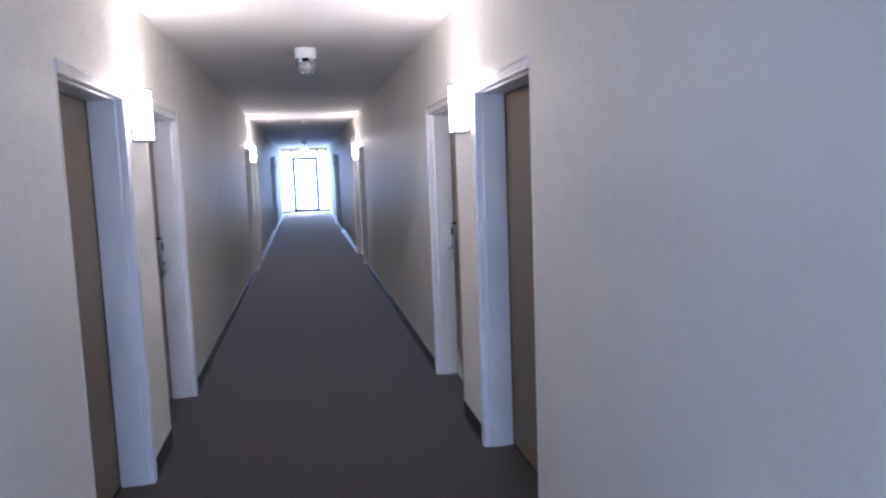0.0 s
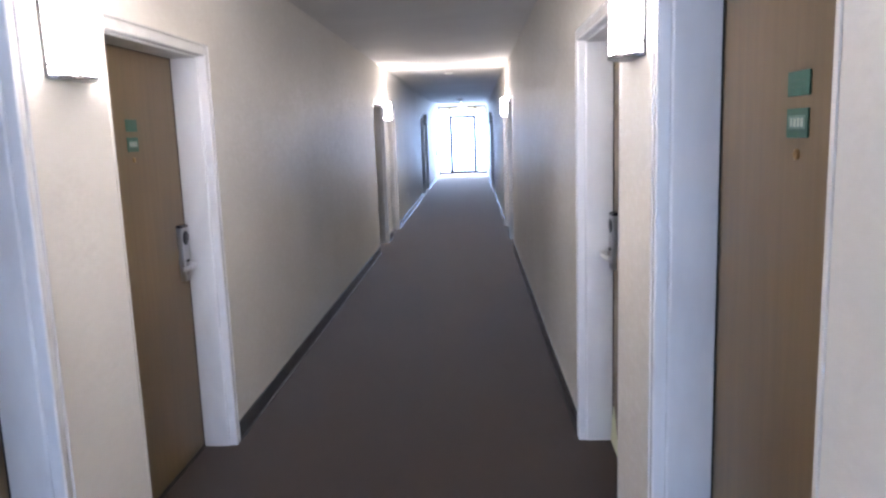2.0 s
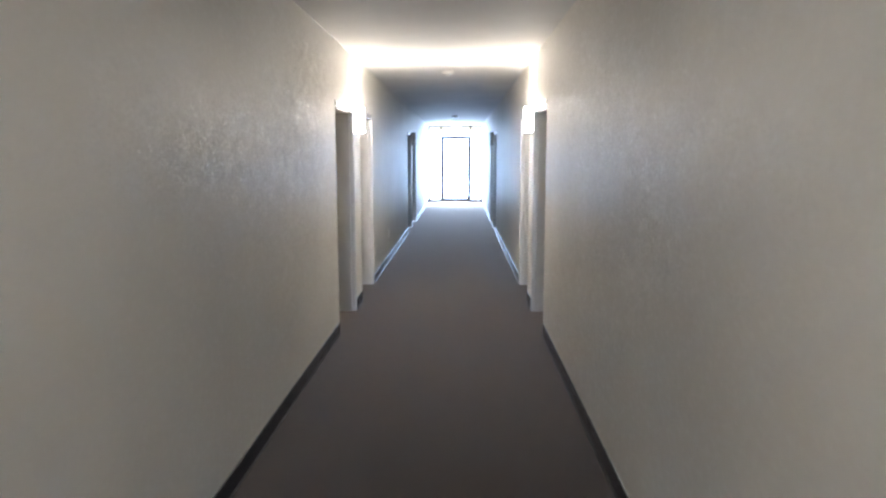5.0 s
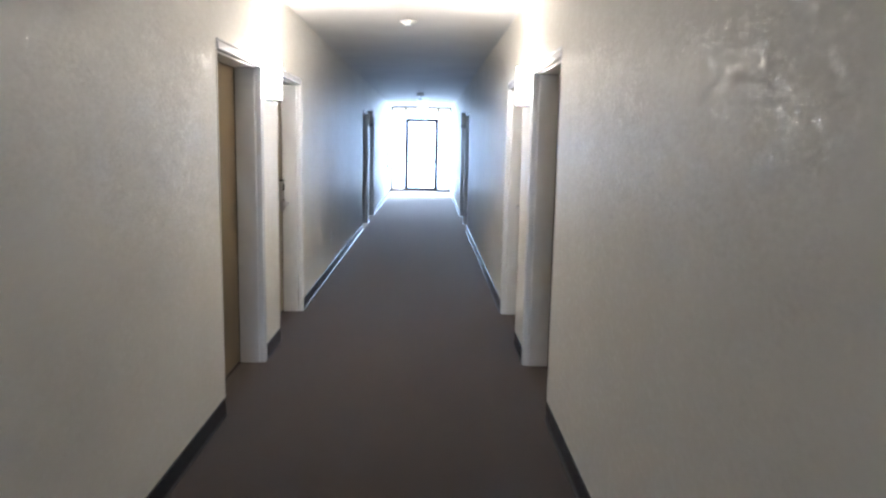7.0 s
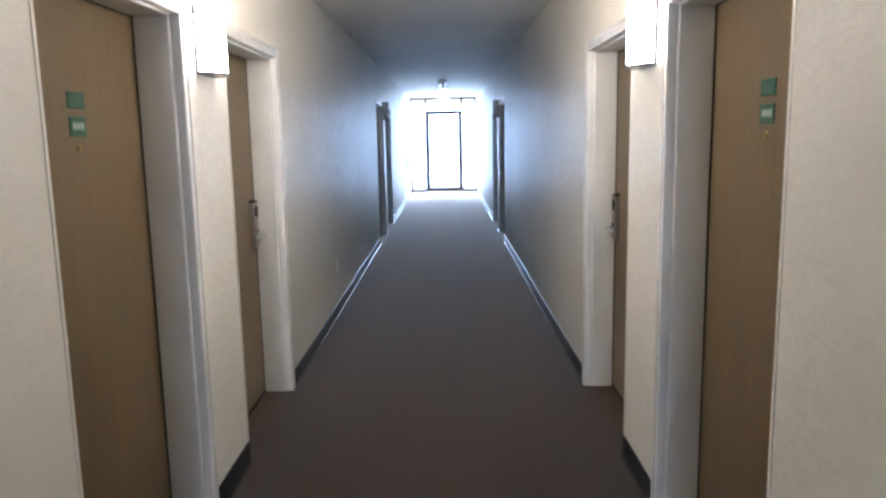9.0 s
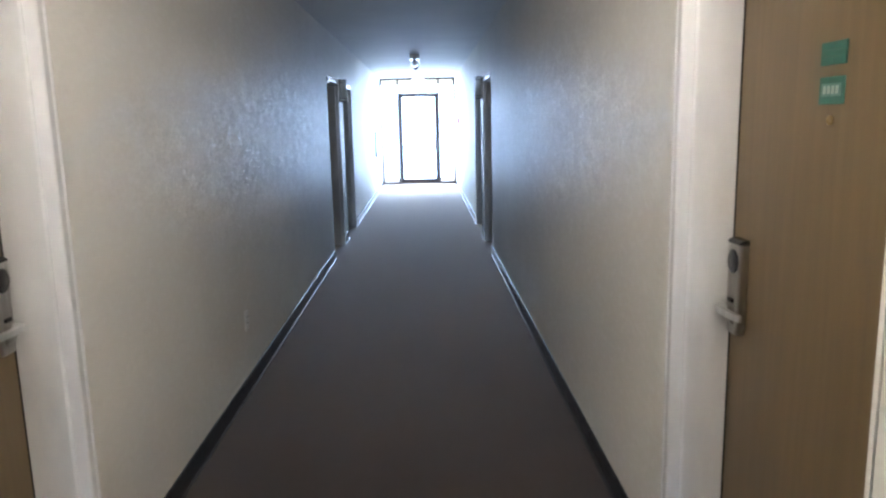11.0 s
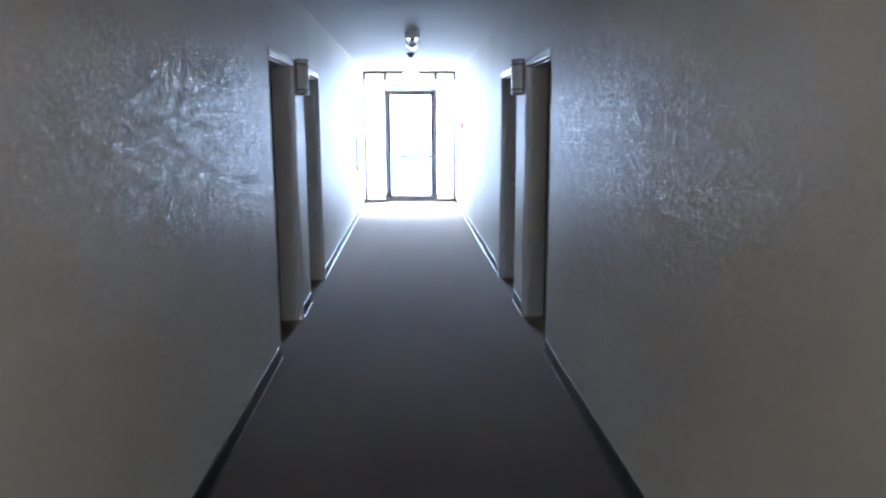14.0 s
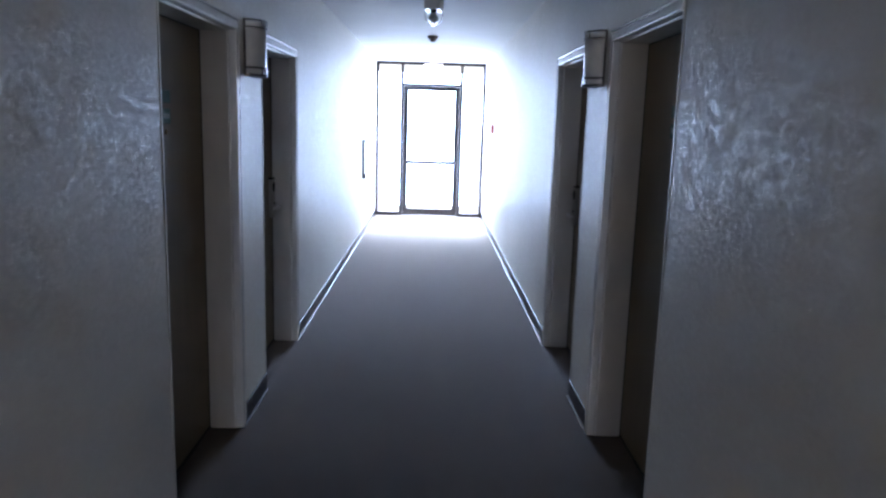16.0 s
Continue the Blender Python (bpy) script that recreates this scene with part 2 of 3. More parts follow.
# ---- structure ----
def side_wall(name, x_in, x_out, label):
    """A long wall with its door openings cut through."""
    holes = []
    for g in GROUPS:
        holes += [(g - 1.043, g - 0.032), (g + 0.502, g + 1.513)]
    ys = sorted({Y0 - 0.3, Y1 + 0.3, *[y for h in holes for y in h]})
    zs = [-0.02, 2.048, ZC + 0.12]
    is_open = lambda i, j: j == 0 and any(abs(ys[i] - h[0]) < 1e-6 for h in holes)
    bm = bmesh.new()
    solid = {(i, j) for i in range(len(ys) - 1) for j in range(2) if not is_open(i, j)}
    for i, j in solid:
        a, b, c, d = ys[i], ys[i + 1], zs[j], zs[j + 1]
        for x in (x_in, x_out):
            bm.faces.new([bm.verts.new(q) for q in ((x, a, c), (x, b, c), (x, b, d), (x, a, d))])
        for (di, dj), q in (((-1, 0), ((a, c), (a, d))), ((1, 0), ((b, c), (b, d))), ((0, -1), ((a, c), (b, c))), ((0, 1), ((a, d), (b, d)))):
            if (i + di, j + dj) not in solid:
                (p0, q0), (p1, q1) = q
                bm.faces.new([bm.verts.new(v) for v in ((x_in, p0, q0), (x_in, p1, q1), (x_out, p1, q1), (x_out, p0, q0))])
    bmesh.ops.remove_doubles(bm, verts=bm.verts, dist=1e-5)
    return tagged(link(name, bm, WALL), label, "wall", kind="structure")


side_wall("wall_west", XL, XL - 0.28, "off-white painted corridor wall with trowelled plaster texture")
side_wall("wall_east", XR, XR + 0.28, "off-white painted corridor wall with trowelled plaster texture")
tagged(link("floor", boxed(XL - 0.26, XR + 0.26, Y0 - 0.02, Y1 + 0.02, -0.12, 0.0), CARPET), "dark brown low-pile carpet running along the corridor", "carpet", kind="structure")
seam = prism(bmesh.new(), [(-0.005, 0.0), (-0.002, 0.001), (0.002, 0.001), (0.005, 0.0)], lambda u, v, w: (w, 21.59 + u, v), XL + 0.02, XR - 0.02)
tagged(link("carpet_seam", seam, CARPET), "slightly raised seam across the brown carpet", "seam", kind="structure")
tagged(link("ceiling", boxed(XL - 0.26, XR + 0.26, Y0 - 0.3, Y1 + 0.3, ZC, ZC + 0.1), CEIL), "white painted plaster corridor ceiling", "ceiling", kind="structure")
tagged(link("ground", boxed(-300, 300, -300, 300, -0.30, -0.14), CONCRETE), "pale concrete ground outside the building", "ground", kind="structure")
tagged(link("outer_walls", box(boxed(XL - 3.5, XL - 2.5, Y0, Y1, -0.14, 3.4), XR + 2.5, XR + 3.5, Y0, Y1, -0.14, 3.4), STUCCO), "plain stucco walls closing the building", "wall", kind="structure")
tagged(link("roof", boxed(XL - 3.5, XR + 3.5, Y0 - 0.3, Y1 + 0.3, 2.9, 3.1), STUCCO), "plain flat roof closing the building", "roof", kind="structure")

# vinyl cove base: rounded top, flat face, toe that flares to the carpet
COVE = [(0.0, 0.0), (0.017, 0.0), (0.016, 0.003), (0.011, 0.008), (0.008, 0.015), (0.007, 0.024), (0.007, 0.094), (0.005, 0.099), (0.002, 0.101), (0.0, 0.101)]


def baseboards(x, out):
    stops = [Y0]
    for g in GROUPS:
        stops += [g - 1.041, g + 0.007, g + 0.504, g + 1.552]
    stops.append(Y1 - 0.03)
    for a, b in zip(stops[::2], stops[1::2]):
        bm = prism(bmesh.new(), COVE, lambda u, v, w: (x + out * u, w, v), a, b)
        tagged(link("baseboard", bm, VINYL), "dark charcoal vinyl cove base along the wall", "baseboard", "corridor baseboards", "structure")


baseboards(XL, 1), baseboards(XR, -1)

# ---- doors ----
# local frame: x out of the wall into the corridor, y along it, z up; the opening runs 0 to CLEAR in y, the latch at CLEAR
CLEAR, HEAD, DEEP = 0.975, 2.03, 0.165
CASING = [(-0.001, -0.026), (0.0, 0.006), (0.002, 0.010), (0.006, 0.012), (0.011, 0.012), (0.015, 0.010), (0.038, 0.009),
          (0.041, 0.004), (0.045, 0.004), (0.047, 0.010), (0.049, 0.012), (0.053, 0.012), (0.055, 0.009), (0.055, -0.001), (0.02, -0.001), (0.02, -0.026)]
# the side that is plastered in: a thin flat edge, all but flush
EDGE = [(-0.001, -0.026), (0.0, 0.002), (0.055, 0.002), (0.055, -0.001), (0.02, -0.001), (0.02, -0.026)]
# lining of the opening: rounded nosing just behind the casing, then flat to the door
LINING = [(0.018, -0.027), (-0.002, -0.027), (-0.006, -0.029), (-0.009, -0.034), (-0.009, -0.235), (0.018, -0.235)]


def mitred(bm, side, outline=CASING, lo=1.0, hi=1.0):
    """One member of the casing, mitred at the head. side: -1, 1 for the uprights, 0 for the head; lo, hi: the widths of the two uprights."""
    k = len(outline)
    if side:
        place = lambda u, v, w: (v, CLEAR + u * hi if side > 0 else -u * lo, HEAD + u if w else 0.0)
    else:
        place = lambda u, v, w: (v, CLEAR + u * hi if w else -u * lo, HEAD + u)
    a = [bm.verts.new(place(u, v, 0)) for u, v in outline]
    b = [bm.verts.new(place(u, v, 1)) for u, v in outline]
    for i in range(k):
        j = (i + 1) % k
        bm.faces.new((a[i], a[j], b[j], b[i]))
    bm.faces.new(a), bm.faces.new(b)
    return bm


def digits(bm, y, z, count):
    """Plain bars in place of a number."""
    for i in range(count):
        box(bm, 0, 0.0012, y + i * 0.0125, y + i * 0.0125 + 0.008, z, z + 0.02)
    return bm


def corridor_door(name, narrow):
    """A door whose casing is plastered in to a narrow edge on one side: -1 at the hinges, 1 at the latch."""
    lo, hi = (0.25, 1.0) if narrow < 0 else (1.0, 0.25)
    d = empty(name, Matrix.Identity(4), "closed tan wood-grain hotel door in a deep white-painted frame", "door", "corridor doors", "structure")
    leaf = part("leaf", boxed(-DEEP - 0.044, -DEEP, 0.011, CLEAR - 0.011, 0.012, HEAD - 0.011, bevel=0.002, seg=1), LAMINATE, d, "tan wood-grain laminate door leaf")
    for nm, side in (("jamb_casing", -1), ("jamb_casing", 1), ("head_casing", 0)):
        part(nm, mitred(bmesh.new(), side, EDGE if side == narrow else CASING, lo, hi), WALL if side == narrow else TRIM, d)
    for nm, side in (("jamb", -1), ("jamb", 1), ("head", 0)):
        part(nm, mitred(bmesh.new(), side, LINING), TRIM, d)
    # dark gaskets at the leaf's edge and sweep below it
    for y in (0.0085, CLEAR - 0.0125):
        part("gasket", boxed(-DEEP - 0.02, -DEEP + 0.004, y, y + 0.004, 0.0, HEAD - 0.0085), DARK, d)
    part("gasket", boxed(-DEEP - 0.02, -DEEP + 0.004, 0.0125, CLEAR - 0.0125, HEAD - 0.0125, HEAD - 0.0085), DARK, d)
    part("threshold", boxed(-0.235, -DEEP + 0.008, 0.009, CLEAR - 0.009, -0.004, 0.009, bevel=0.003), DARK, d)
    # electronic lock: tall plate with a raised rim, dark round reader, wedge-shaped hub and lever
    yk = CLEAR - 0.076
    plate = prism(bmesh.new(), [(-0.039, 1.196), (0.039, 1.196), (0.037, 0.955), (0.028, 0.922), (-0.028, 0.922), (-0.037, 0.955)], lambda u, v, w: (w, yk + u, v), -DEEP - 0.002, -DEEP + 0.028)
    bmesh.ops.bevel(plate, geom=[e for e in plate.edges if all(v.co.x > -DEEP for v in e.verts)], offset=0.006, segments=3, affect="EDGES", profile=0.5)
    lock = part("lock", plate, NICKEL, d, "brushed nickel electronic lock")
    part("lock_top", prism(bmesh.new(), [(-0.002, 1.192), (-0.002, 1.206), (0.018, 1.205), (0.029, 1.198), (0.029, 1.192)], lambda u, v, w: (-DEEP + u, yk + w, v), -0.0395, 0.0395), BLACK, lock)
    part("reader", lathe(bmesh.new(), [(0.0, 0.027), (0.034, 0.027), (0.036, 0.0295), (0.032, 0.0325), (0.0, 0.033)], (-DEEP, yk, 1.140), "x"), BLACK, lock, "dark round card reader", True)
    hub = prism(bmesh.new(), [(0.024, 1.018), (0.044, 1.012), (0.047, 0.990), (0.038, 0.958), (0.024, 0.948)], lambda u, v, w: (-DEEP + u, yk + w, v), -0.022, 0.022)
    bmesh.ops.bevel(hub, geom=[e for e in hub.edges if any(v.co.x > -DEEP + 0.03 for v in e.verts)], offset=0.005, segments=2, affect="EDGES", profile=0.5)
    part("hub", hub, NICKEL, lock)
    lv = bmesh.new()
    lathe(lv, [(0.015, 0.046), (0.015, 0.060), (0.013, 0.066), (0.0, 0.068)], (-DEEP, yk, 1.000), "x", 20)
    outline = [(0.016, 0.056), (0.016, 0.070), (0.002, 0.076), (-0.05, 0.073), (-0.110, 0.066), (-0.124, 0.059), (-0.124, 0.051), (-0.105, 0.053), (-0.05, 0.058)]
    prism(lv, outline, lambda u, v, w: (-DEEP + v, yk + u, 1.000 + w), -0.0105, 0.0085)
    part("lever", lv, SATIN, lock, "pale satin lever handle")
    part("key_cover", boxed(-DEEP + 0.026, -DEEP + 0.036, yk - 0.016, yk + 0.016, 1.018, 1.030, bevel=0.003), BLACK, lock)
    # plates and viewer
    ym = CLEAR / 2
    pu = part("plate", boxed(-DEEP, -DEEP + 0.004, ym - 0.052, ym + 0.052, 1.667, 1.719, bevel=0.0015, seg=1), GREEN, d, "small plain teal green plate")
    for z in (1.684, 1.698):
        part("bar", boxed(-DEEP + 0.0038, -DEEP + 0.0044, ym - 0.036, ym + 0.036, z, z + 0.004), FAINT, pu)
    pl = part("plate", boxed(-DEEP, -DEEP + 0.004, ym - 0.051, ym + 0.051, 1.580, 1.642, bevel=0.0015, seg=1), GREEN, d, "teal green room plate with a pale strip of bars")
    part("strip", boxed(-DEEP + 0.0035, -DEEP + 0.0046, ym - 0.040, ym + 0.040, 1.598, 1.627), STRIP, pl, "pale grey-green strip")
    bars = part("bars", digits(bmesh.new(), -0.0225, -0.010, 4), PALE, pl)
    bars.scale = (1, 1.35, 0.9)
    bars.location = (-DEEP + 0.0042, ym, 1.6125)
    part("viewer", lathe(bmesh.new(), [(0.012, 0.0), (0.012, 0.004), (0.008, 0.006), (0.005, 0.003), (0.0, 0.003)], (-DEEP, ym, 1.545), "x", 16), BRASS, d, "brass door viewer", True)
    return d


flip = Matrix.Diagonal((1, -1, 1, 1))


def mirrored(ob, name):
    """A copy of a door with the latch on the other side, its meshes mirrored."""
    c = copy_thing(ob, Matrix.Identity(4))
    c.name = name
    for o in c.children_recursive:
        o.data = o.data.copy()
        o.data.transform(flip)
        o.data.flip_normals()
        o.location.y = -o.location.y
    return c


hinge_edge, latch_edge = corridor_door("door_a", -1), corridor_door("door_b", 1)
hinge_edge_turned, latch_edge_turned = mirrored(hinge_edge, "door_c"), mirrored(latch_edge, "door_d")
west = lambda y: pose(XL, y, 0)
# the east wall looks the other way: turned half round, the latch side swaps
east = lambda y: pose(XR, y, 0, 0, 0, 180)
door_no = 0
for g in GROUPS:
    near, far = g - 0.05, g + 0.520
    # each pair of doors stands hinge to hinge, with the latches at the outer ends
    for src, m in ((latch_edge_turned, west(near)), (hinge_edge, west(far)), (latch_edge, east(near)), (hinge_edge_turned, east(far))):
        door_no += 1
        c = copy_thing(src, m)
        c.name = "door_%d" % door_no
for o in (hinge_edge, latch_edge, hinge_edge_turned, latch_edge_turned):
    for c in list(o.children_recursive):
        bpy.data.objects.remove(c)
    bpy.data.objects.remove(o)


# ---- wall sconces ----
def half_ring(bm, r, z0, z1, thick, steps=22):
    """A D-shaped band, flat against the wall at x = 0."""
    arc = [math.pi * (i / steps - 0.5) for i in range(steps + 1)]
    pts = [(0.82 * r * math.cos(a), r * math.sin(a)) for a in arc]
    inner = [(max(0.0, x * (1 - thick / r)), y * (1 - thick / r)) for x, y in pts]
    for (o0, o1), (i0, i1) in zip(zip(pts, pts[1:]), zip(inner, inner[1:])):
        v = lambda p, z: bm.verts.new((p[0], p[1], z))
        bm.faces.new((v(o0, z0), v(o1, z0), v(o1, z1), v(o0, z1)))
        bm.faces.new((v(i0, z0), v(i0, z1), v(i1, z1), v(i1, z0)))
        bm.faces.new((v(o0, z1), v(o1, z1), v(i1, z1), v(i0, z1)))
        bm.faces.new((v(o0, z0), v(i0, z0), v(i1, z0), v(o1, z0)))
    bmesh.ops.remove_doubles(bm, verts=bm.verts, dist=1e-6)
    return bm


def sconce(m, lit):
    s = empty("wall_sconce", m, "lit half-round acrylic wall sconce with nickel bands" if lit else "unlit half-round acrylic wall sconce with dark metal bands", "wall lamp", "corridor sconces")
    part("backplate", boxed(0, 0.006, -0.110, 0.110, 1.825, 2.107, bevel=0.002, seg=1), NICKEL, s)
    part("shade", half_ring(bmesh.new(), 0.106, 1.838, 2.094, 0.004), SHADE_ON if lit else SHADE_OFF, s, "glowing white acrylic shade" if lit else "dull white acrylic shade", True)
    for z in (1.826, 1.862, 2.062, 2.097):
        part("band", half_ring(bmesh.new(), 0.113, z, z + 0.010, 0.006), BAND, s)
    foot = prism(bmesh.new(), [(0.088 * math.cos(a), 0.108 * math.sin(a)) for a in [math.pi * (i / 16 - 0.5) for i in range(17)]], lambda u, v, w: (u, v, w), 1.824, 1.834)
    part("bottom_plate", foot, BAND, s, "closed metal bottom")
    for a in (-84, -28, 28, 84):
        x, y = 0.0915 * math.cos(radians(a)), 0.1115 * math.sin(radians(a))
        for z in (1.835, 2.071):
            part("post", boxed(max(0, x - 0.005), x + 0.001 if x > 0.01 else 0.010, y - 0.005, y + 0.005, z, z + 0.028), BAND, s)
    for y in (-0.112, 0.112):
        part("side_rail", boxed(0, 0.010, y - 0.003, y + 0.003, 1.827, 2.107), BAND, s)
    if lit:
        bulb = part("bulb", lathe(bmesh.new(), [(0.0, 1.908), (0.012, 1.911), (0.018, 1.923), (0.018, 2.003), (0.012, 2.018), (0.0, 2.023)], (0.045, 0, 0), "z", 14), SHADE_ON, s, "warm white lamp", True)
        bulb.visible_shadow = False
        lamp = bpy.data.lights.new("sconce_lamp", "POINT")
        lamp.energy, lamp.color, lamp.shadow_soft_size = SCONCE_W, (1.0, 0.885, 0.73), 0.02
        lo = new("sconce_lamp", lamp)
        lo.matrix_world = m @ Matrix.Translation((0.048, 0, 2.118))
        lo.parent = s
        lo.matrix_parent_inverse = m.inverted()
    return s


SCONCE_W = 18.5
for k, g in enumerate(GROUPS):
    sconce(pose(XL, g + 0.240, 0.0), k < 2)
    sconce(pose(XR, g + 0.240, 0.0, 0, 0, 180), k < 2)


# ---- ceiling fittings ----
def ceiling_jar(y):
    """A glass jar light, unlit, under a white base."""
    c = empty("ceiling_light", pose(0.03, y, ZC), "unlit clear glass jar light on a white ceiling base", "ceiling light", "ceiling lights")
    part("base", lathe(bmesh.new(), [(0.0, 0.0), (0.082, 0.0), (0.084, -0.006), (0.081, -0.060), (0.077, -0.078), (0.070, -0.080), (0.068, -0.046), (0.0, -0.044)]), PLASTIC, c, "deep white base", True)
    # pressed glass with upright flutes
    jar = bmesh.new()
    out = [(0.072, -0.066), (0.074, -0.09), (0.074, -0.130), (0.069, -0.155), (0.056, -0.178), (0.032, -0.194), (0.0, -0.198)]
    inn = [(max(0.0, r - 0.004), z + (0.0 if z > -0.07 else 0.004)) for r, z in out]
    lathe(jar, out + inn[::-1], steps=48, closed=True)
    for v in jar.verts:
        r = math.hypot(v.co.x, v.co.y)
        if r > 0.03:
            k = 1 + 0.022 * math.cos(12 * math.atan2(v.co.y, v.co.x))
            v.co.x, v.co.y = v.co.x * k, v.co.y * k
    part("jar", jar, JAR, c, "fluted clear glass jar", True)
    part("socket", lathe(bmesh.new(), [(0.0, -0.046), (0.026, -0.046), (0.026, -0.100), (0.0, -0.100)], steps=18), BLACK, c, "dark lamp socket")
    part("lamp_bulb", lathe(bmesh.new(), [(0.018, -0.100), (0.030, -0.112), (0.044, -0.132), (0.044, -0.152), (0.028, -0.174), (0.0, -0.182)], steps=18), PLASTIC, c, "frosted bulb", True)
    return c


def smoke_detector(y, mat, label, r=0.062, tall=1.0):
    c = empty("smoke_detector", pose(0.02, y, ZC), label, "detector", "ceiling detectors")
    part("base", lathe(bmesh.new(), [(0.0, 0.0), (r, 0.0), (r + 0.001, -0.006 * tall), (r, -0.014 * tall), (0.0, -0.014 * tall)]), mat, c, "", True)
    part("cone", lathe(bmesh.new(), [(q, h * tall) for q, h in ((0.0, -0.013), (r - 0.004, -0.013), (r - 0.006, -0.026), (r * 0.62, -0.042), (r * 0.5, -0.060), (r * 0.42, -0.066), (0.0, -0.068))]), mat, c, "", True)
    for i in range(8):
        a = 2 * math.pi * i / 8
        b = part("vent", boxed(-0.006, 0.006, -0.002, 0.002, -0.057 * tall, -0.045 * tall), BLACK, c)
        b.location = (r * 0.545 * math.cos(a), r * 0.545 * math.sin(a), 0)
        b.rotation_euler = (0, 0, a + math.pi / 2)
    return c


ceiling_jar(5.86), ceiling_jar(23.86)
smoke_detector(14.15, PLASTIC, "small flat round white smoke detector under the ceiling", 0.074, 0.62)
smoke_detector(26.36, MAROON, "small dark red-brown round detector under the ceiling")


# ---- end glazing ----
def glazing(name, y, out, label, with_door):
    """Bronze aluminium storefront across the corridor, with a transom, side lights and a glass door."""
    w = empty(name, pose(0, y, 0), label, "window", kind="structure")
    xs = (XL + 0.042, -0.458, 0.494, XR)
    head = 2.21
    d0, d1 = -0.05, 0.05
    f = lambda *a: part("frame_bar", boxed(*a, bevel=0.003, seg=1), BRONZE, w)
    f(XL, xs[0], d0, d1, 0.0, ZC)
    f(xs[0], xs[3] - 0.042, d0, d1, 2.555, ZC)
    f(xs[3] - 0.042, xs[3], d0, d1, 0.0, ZC)
    f(xs[0], xs[1], d0, d1, 0.0, 0.06), f(xs[2], xs[3] - 0.042, d0, d1, 0.0, 0.06)
    f(xs[1] - 0.05, xs[1], d0, d1, 0.06, 2.555), f(xs[2], xs[2] + 0.05, d0, d1, 0.06, 2.555)
    f(xs[1], xs[2], d0, d1, head, head + 0.04)
    for a, b, c, d in ((xs[0], xs[1] - 0.05, 0.06, 2.555), (xs[2] + 0.05, xs[3] - 0.042, 0.06, 2.555), (xs[1], xs[2], head + 0.04, 2.555)):
        p = part("pane", boxed(a, b, 0.008, 0.014, c, d), PANE, w, "clear glass pane")
        p.visible_shadow = False
    if with_door:
        d = empty("glass_door", pose(0, y, 0), "closed glass exit door with dark bronze metal frame", "door", kind="structure")
        a, b = xs[1] + 0.004, xs[2] - 0.004
        g = lambda nm, *q: part(nm, boxed(*q, bevel=0.004), BRONZE, d)
        g("stile", a, a + 0.075, -0.03, 0.03, 0.012, head - 0.004), g("stile", b - 0.075, b, -0.03, 0.03, 0.012, head - 0.004)
        g("top_rail", a + 0.075, b - 0.075, -0.03, 0.03, head - 0.075, head - 0.004)
        g("bottom_rail", a + 0.075, b - 0.075, -0.03, 0.03, 0.012, 0.125)
        p = part("pane", boxed(a + 0.075, b - 0.075, -0.003, 0.003, 0.125, head - 0.075), PANE, d, "clear glass pane")
        p.visible_shadow = False
        bar = bmesh.new()
        prism(bar, [(0.020 * math.cos(i * math.pi / 6), 0.030 * math.sin(i * math.pi / 6)) for i in range(12)], lambda u, v, q: (q, -0.075 + u, 0.93 + v), a + 0.05, b - 0.05)
        push = part("push_bar", bar, BRONZE, d, "slim metal push bar", False)
        for x in (a + 0.05, b - 0.05):
            part("bracket", boxed(x - 0.016, x + 0.016, -0.09, -0.028, 0.905, 0.955, bevel=0.004), NICKEL, push)
        part("closer", boxed(a + 0.10, a + 0.34, -0.075, -0.028, head - 0.07, head - 0.012, bevel=0.006), BRONZE, d)
    return w


glazing("window_1", Y1, 1, "dark bronze storefront glazing filling the corridor end", True)
glazing("window_2", Y0, -1, "dark bronze storefront glazing closing the corridor behind", True)


# ---- small things on the walls ----
def outlet(y, z):
    o = empty("wall_outlet", pose(XL, y, z), "white plastic outlet plate on the wall", "outlet")
    part("plate", boxed(0, 0.007, -0.036, 0.036, -0.058, 0.058, bevel=0.003), PLASTIC, o)
    for s in (-0.02, 0.02):
        k = part("socket", boxed(0.005, 0.009, -0.016, 0.016, s - 0.013, s + 0.013, bevel=0.002), PLASTIC, o)
        for y_slot in (-0.006, 0.006):
            part("slot", boxed(0.0085, 0.0095, y_slot - 0.001, y_slot + 0.001, s - 0.004, s + 0.005), DARK, k)
    part("screw", lathe(bmesh.new(), [(0.003, 0.006), (0.003, 0.0078), (0.0, 0.008)], (0, 0, 0), "x", 10), NICKEL, o)


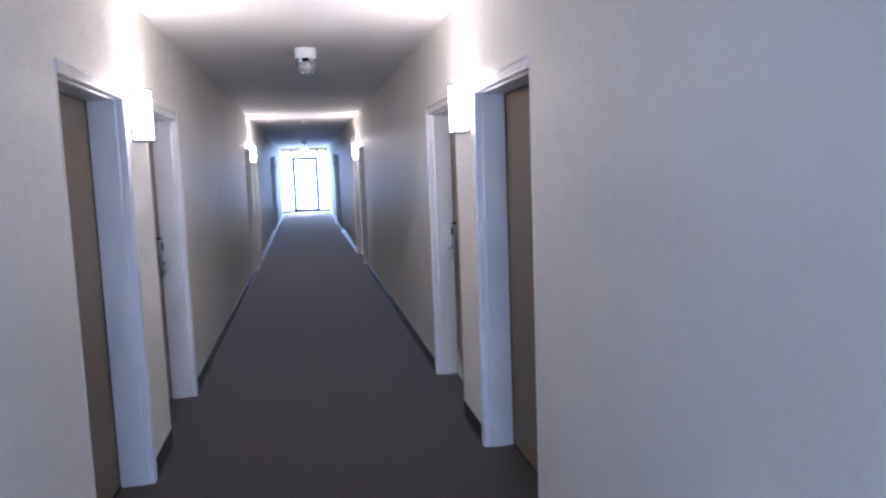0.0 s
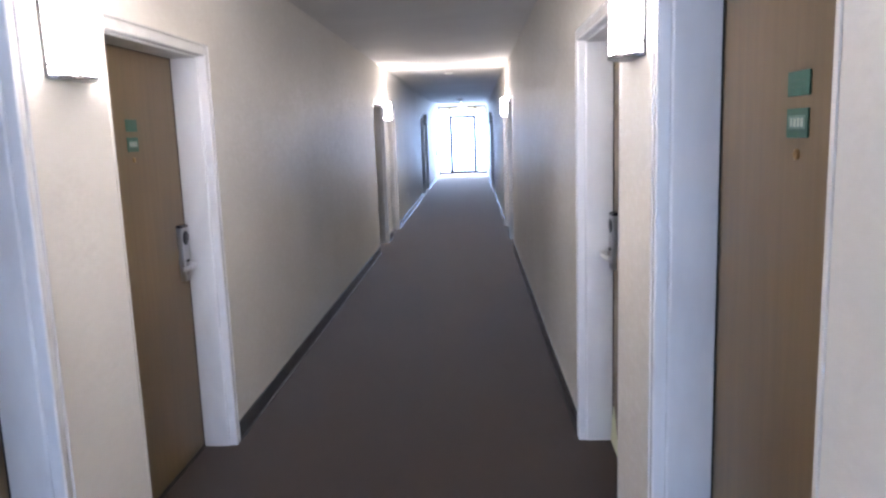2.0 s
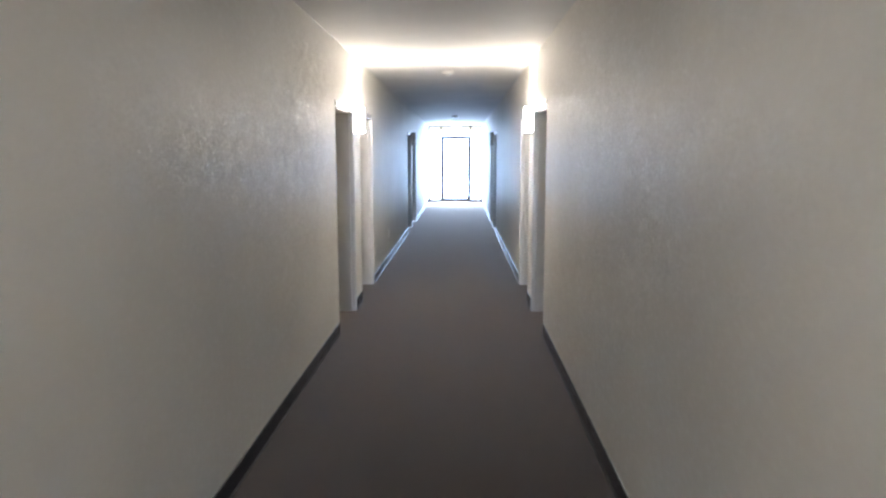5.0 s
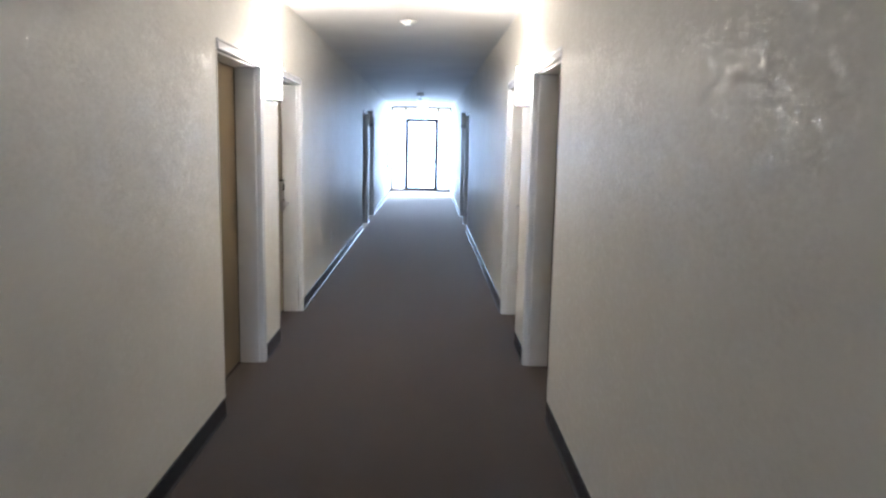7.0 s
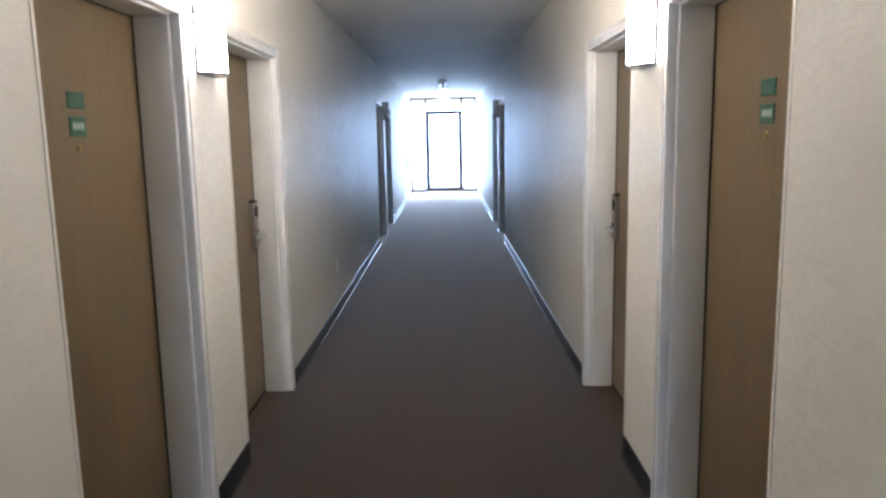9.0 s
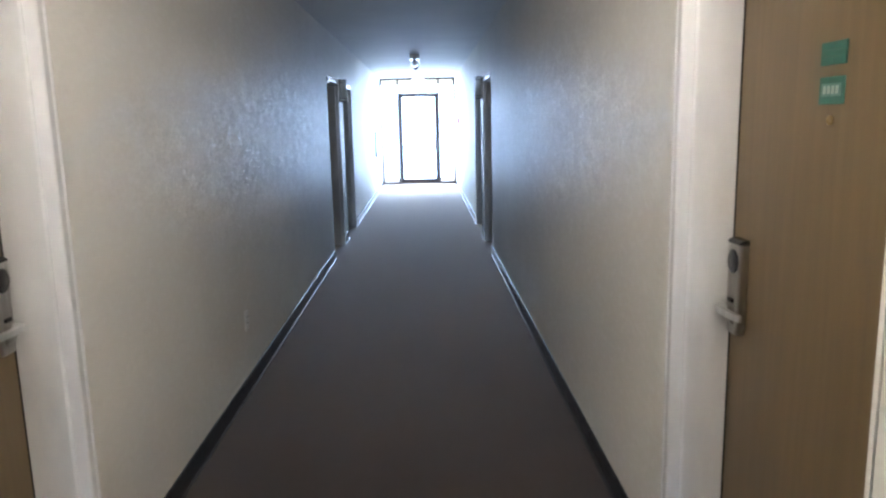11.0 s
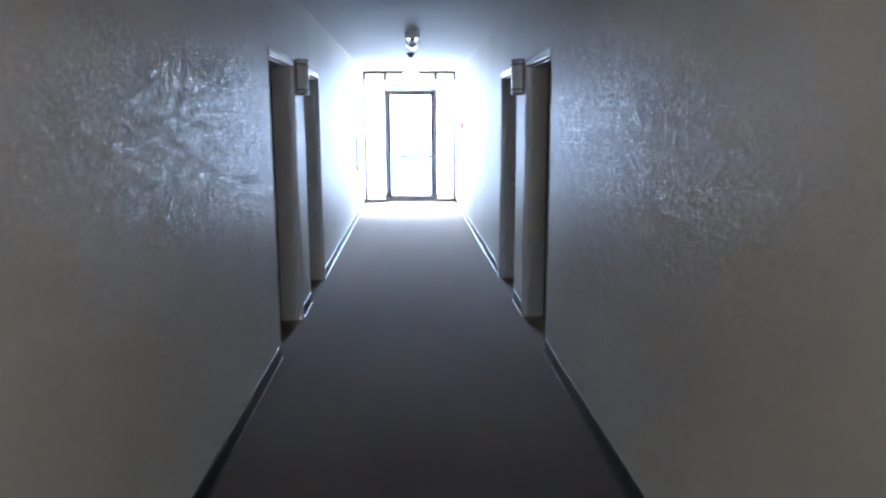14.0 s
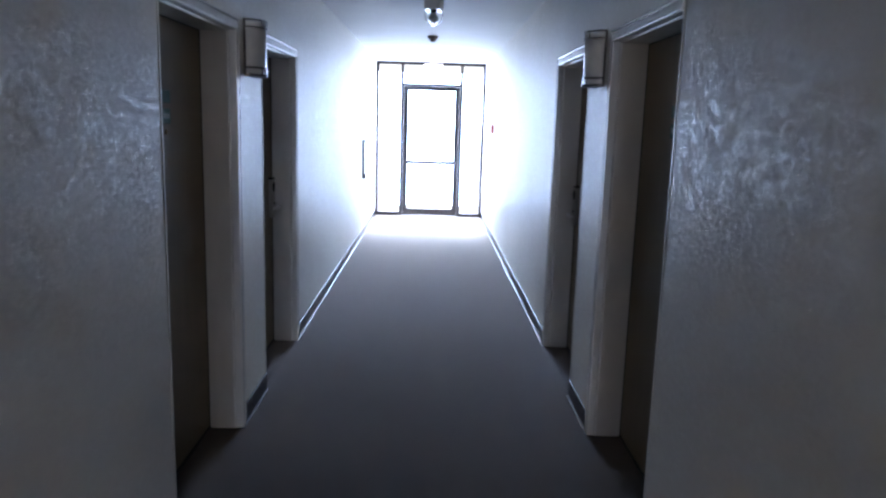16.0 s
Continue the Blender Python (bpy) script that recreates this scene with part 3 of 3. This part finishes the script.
def extinguisher_cabinet(y):
    c = empty("extinguisher_cabinet", pose(XL, y, 0.81), "white wall-mounted extinguisher cabinet with a dark-edged door", "cabinet")
    part("body", boxed(0, 0.016, -0.13, 0.13, 0, 0.53, bevel=0.004), PLASTIC, c)
    dr = part("door", boxed(0.016, 0.028, -0.135, 0.135, -0.004, 0.534, bevel=0.004), BRONZE, c, "dark metal door rim")
    p = part("door_panel", boxed(0.026, 0.031, -0.10, 0.10, 0.04, 0.49, bevel=0.002), PLASTIC, dr)
    part("handle", boxed(0.027, 0.042, -0.12, -0.10, 0.0, 0.07, bevel=0.004), BLACK, dr)


def pull_station(y):
    c = empty("fire_pull_station", pose(XR, y, 1.54, 0, 0, 180), "small red fire alarm pull station on the wall", "alarm")
    part("body", boxed(0, 0.035, -0.04, 0.04, -0.06, 0.06, bevel=0.006), RED, c)
    part("handle", boxed(0.033, 0.05, -0.025, 0.025, -0.02, 0.005, bevel=0.004), PLASTIC, c)


def exit_sign(y):
    c = empty("exit_sign", pose(0.03, y, 2.48), "white exit sign box with red glowing bars under the ceiling", "sign")
    part("box", boxed(-0.16, 0.16, -0.02, 0.02, -0.10, 0.085, bevel=0.006), PLASTIC, c)
    part("canopy", boxed(-0.05, 0.05, -0.02, 0.02, 0.083, ZC - 2.48, bevel=0.004), PLASTIC, c)
    part("face", boxed(-0.150, 0.150, -0.022, -0.018, -0.088, 0.075), SIGN_WHITE, c, "white glowing sign face")
    for i in range(4):
        part("bar", boxed(-0.115 + i * 0.062, -0.115 + i * 0.062 + 0.044, -0.025, -0.021, -0.065, 0.055), SIGN_RED, c, "red glowing bar")


outlet(16.13, 0.43)
extinguisher_cabinet(27.9), pull_station(28.2), exit_sign(Y1 - 0.14)

# a leaflet left leaning at the foot of a door
PAPER = mixed("pale_green_paper", (0.60, 0.64, 0.42), (0.68, 0.71, 0.50), 0.7, 14)
slip = prism(bmesh.new(), [(5.366, 0.0), (5.366, 0.192), (5.345, 0.190), (5.17, 0.045), (5.15, 0.0)], lambda u, v, w: (1.0680 + 0.06 * v + w + 0.004 * math.sin((u - 5.15) * 9), u, v), 0.0, 0.0012)
tagged(link("paper_slip", slip, PAPER), "pale green folded paper slip leaning against a door", "paper")
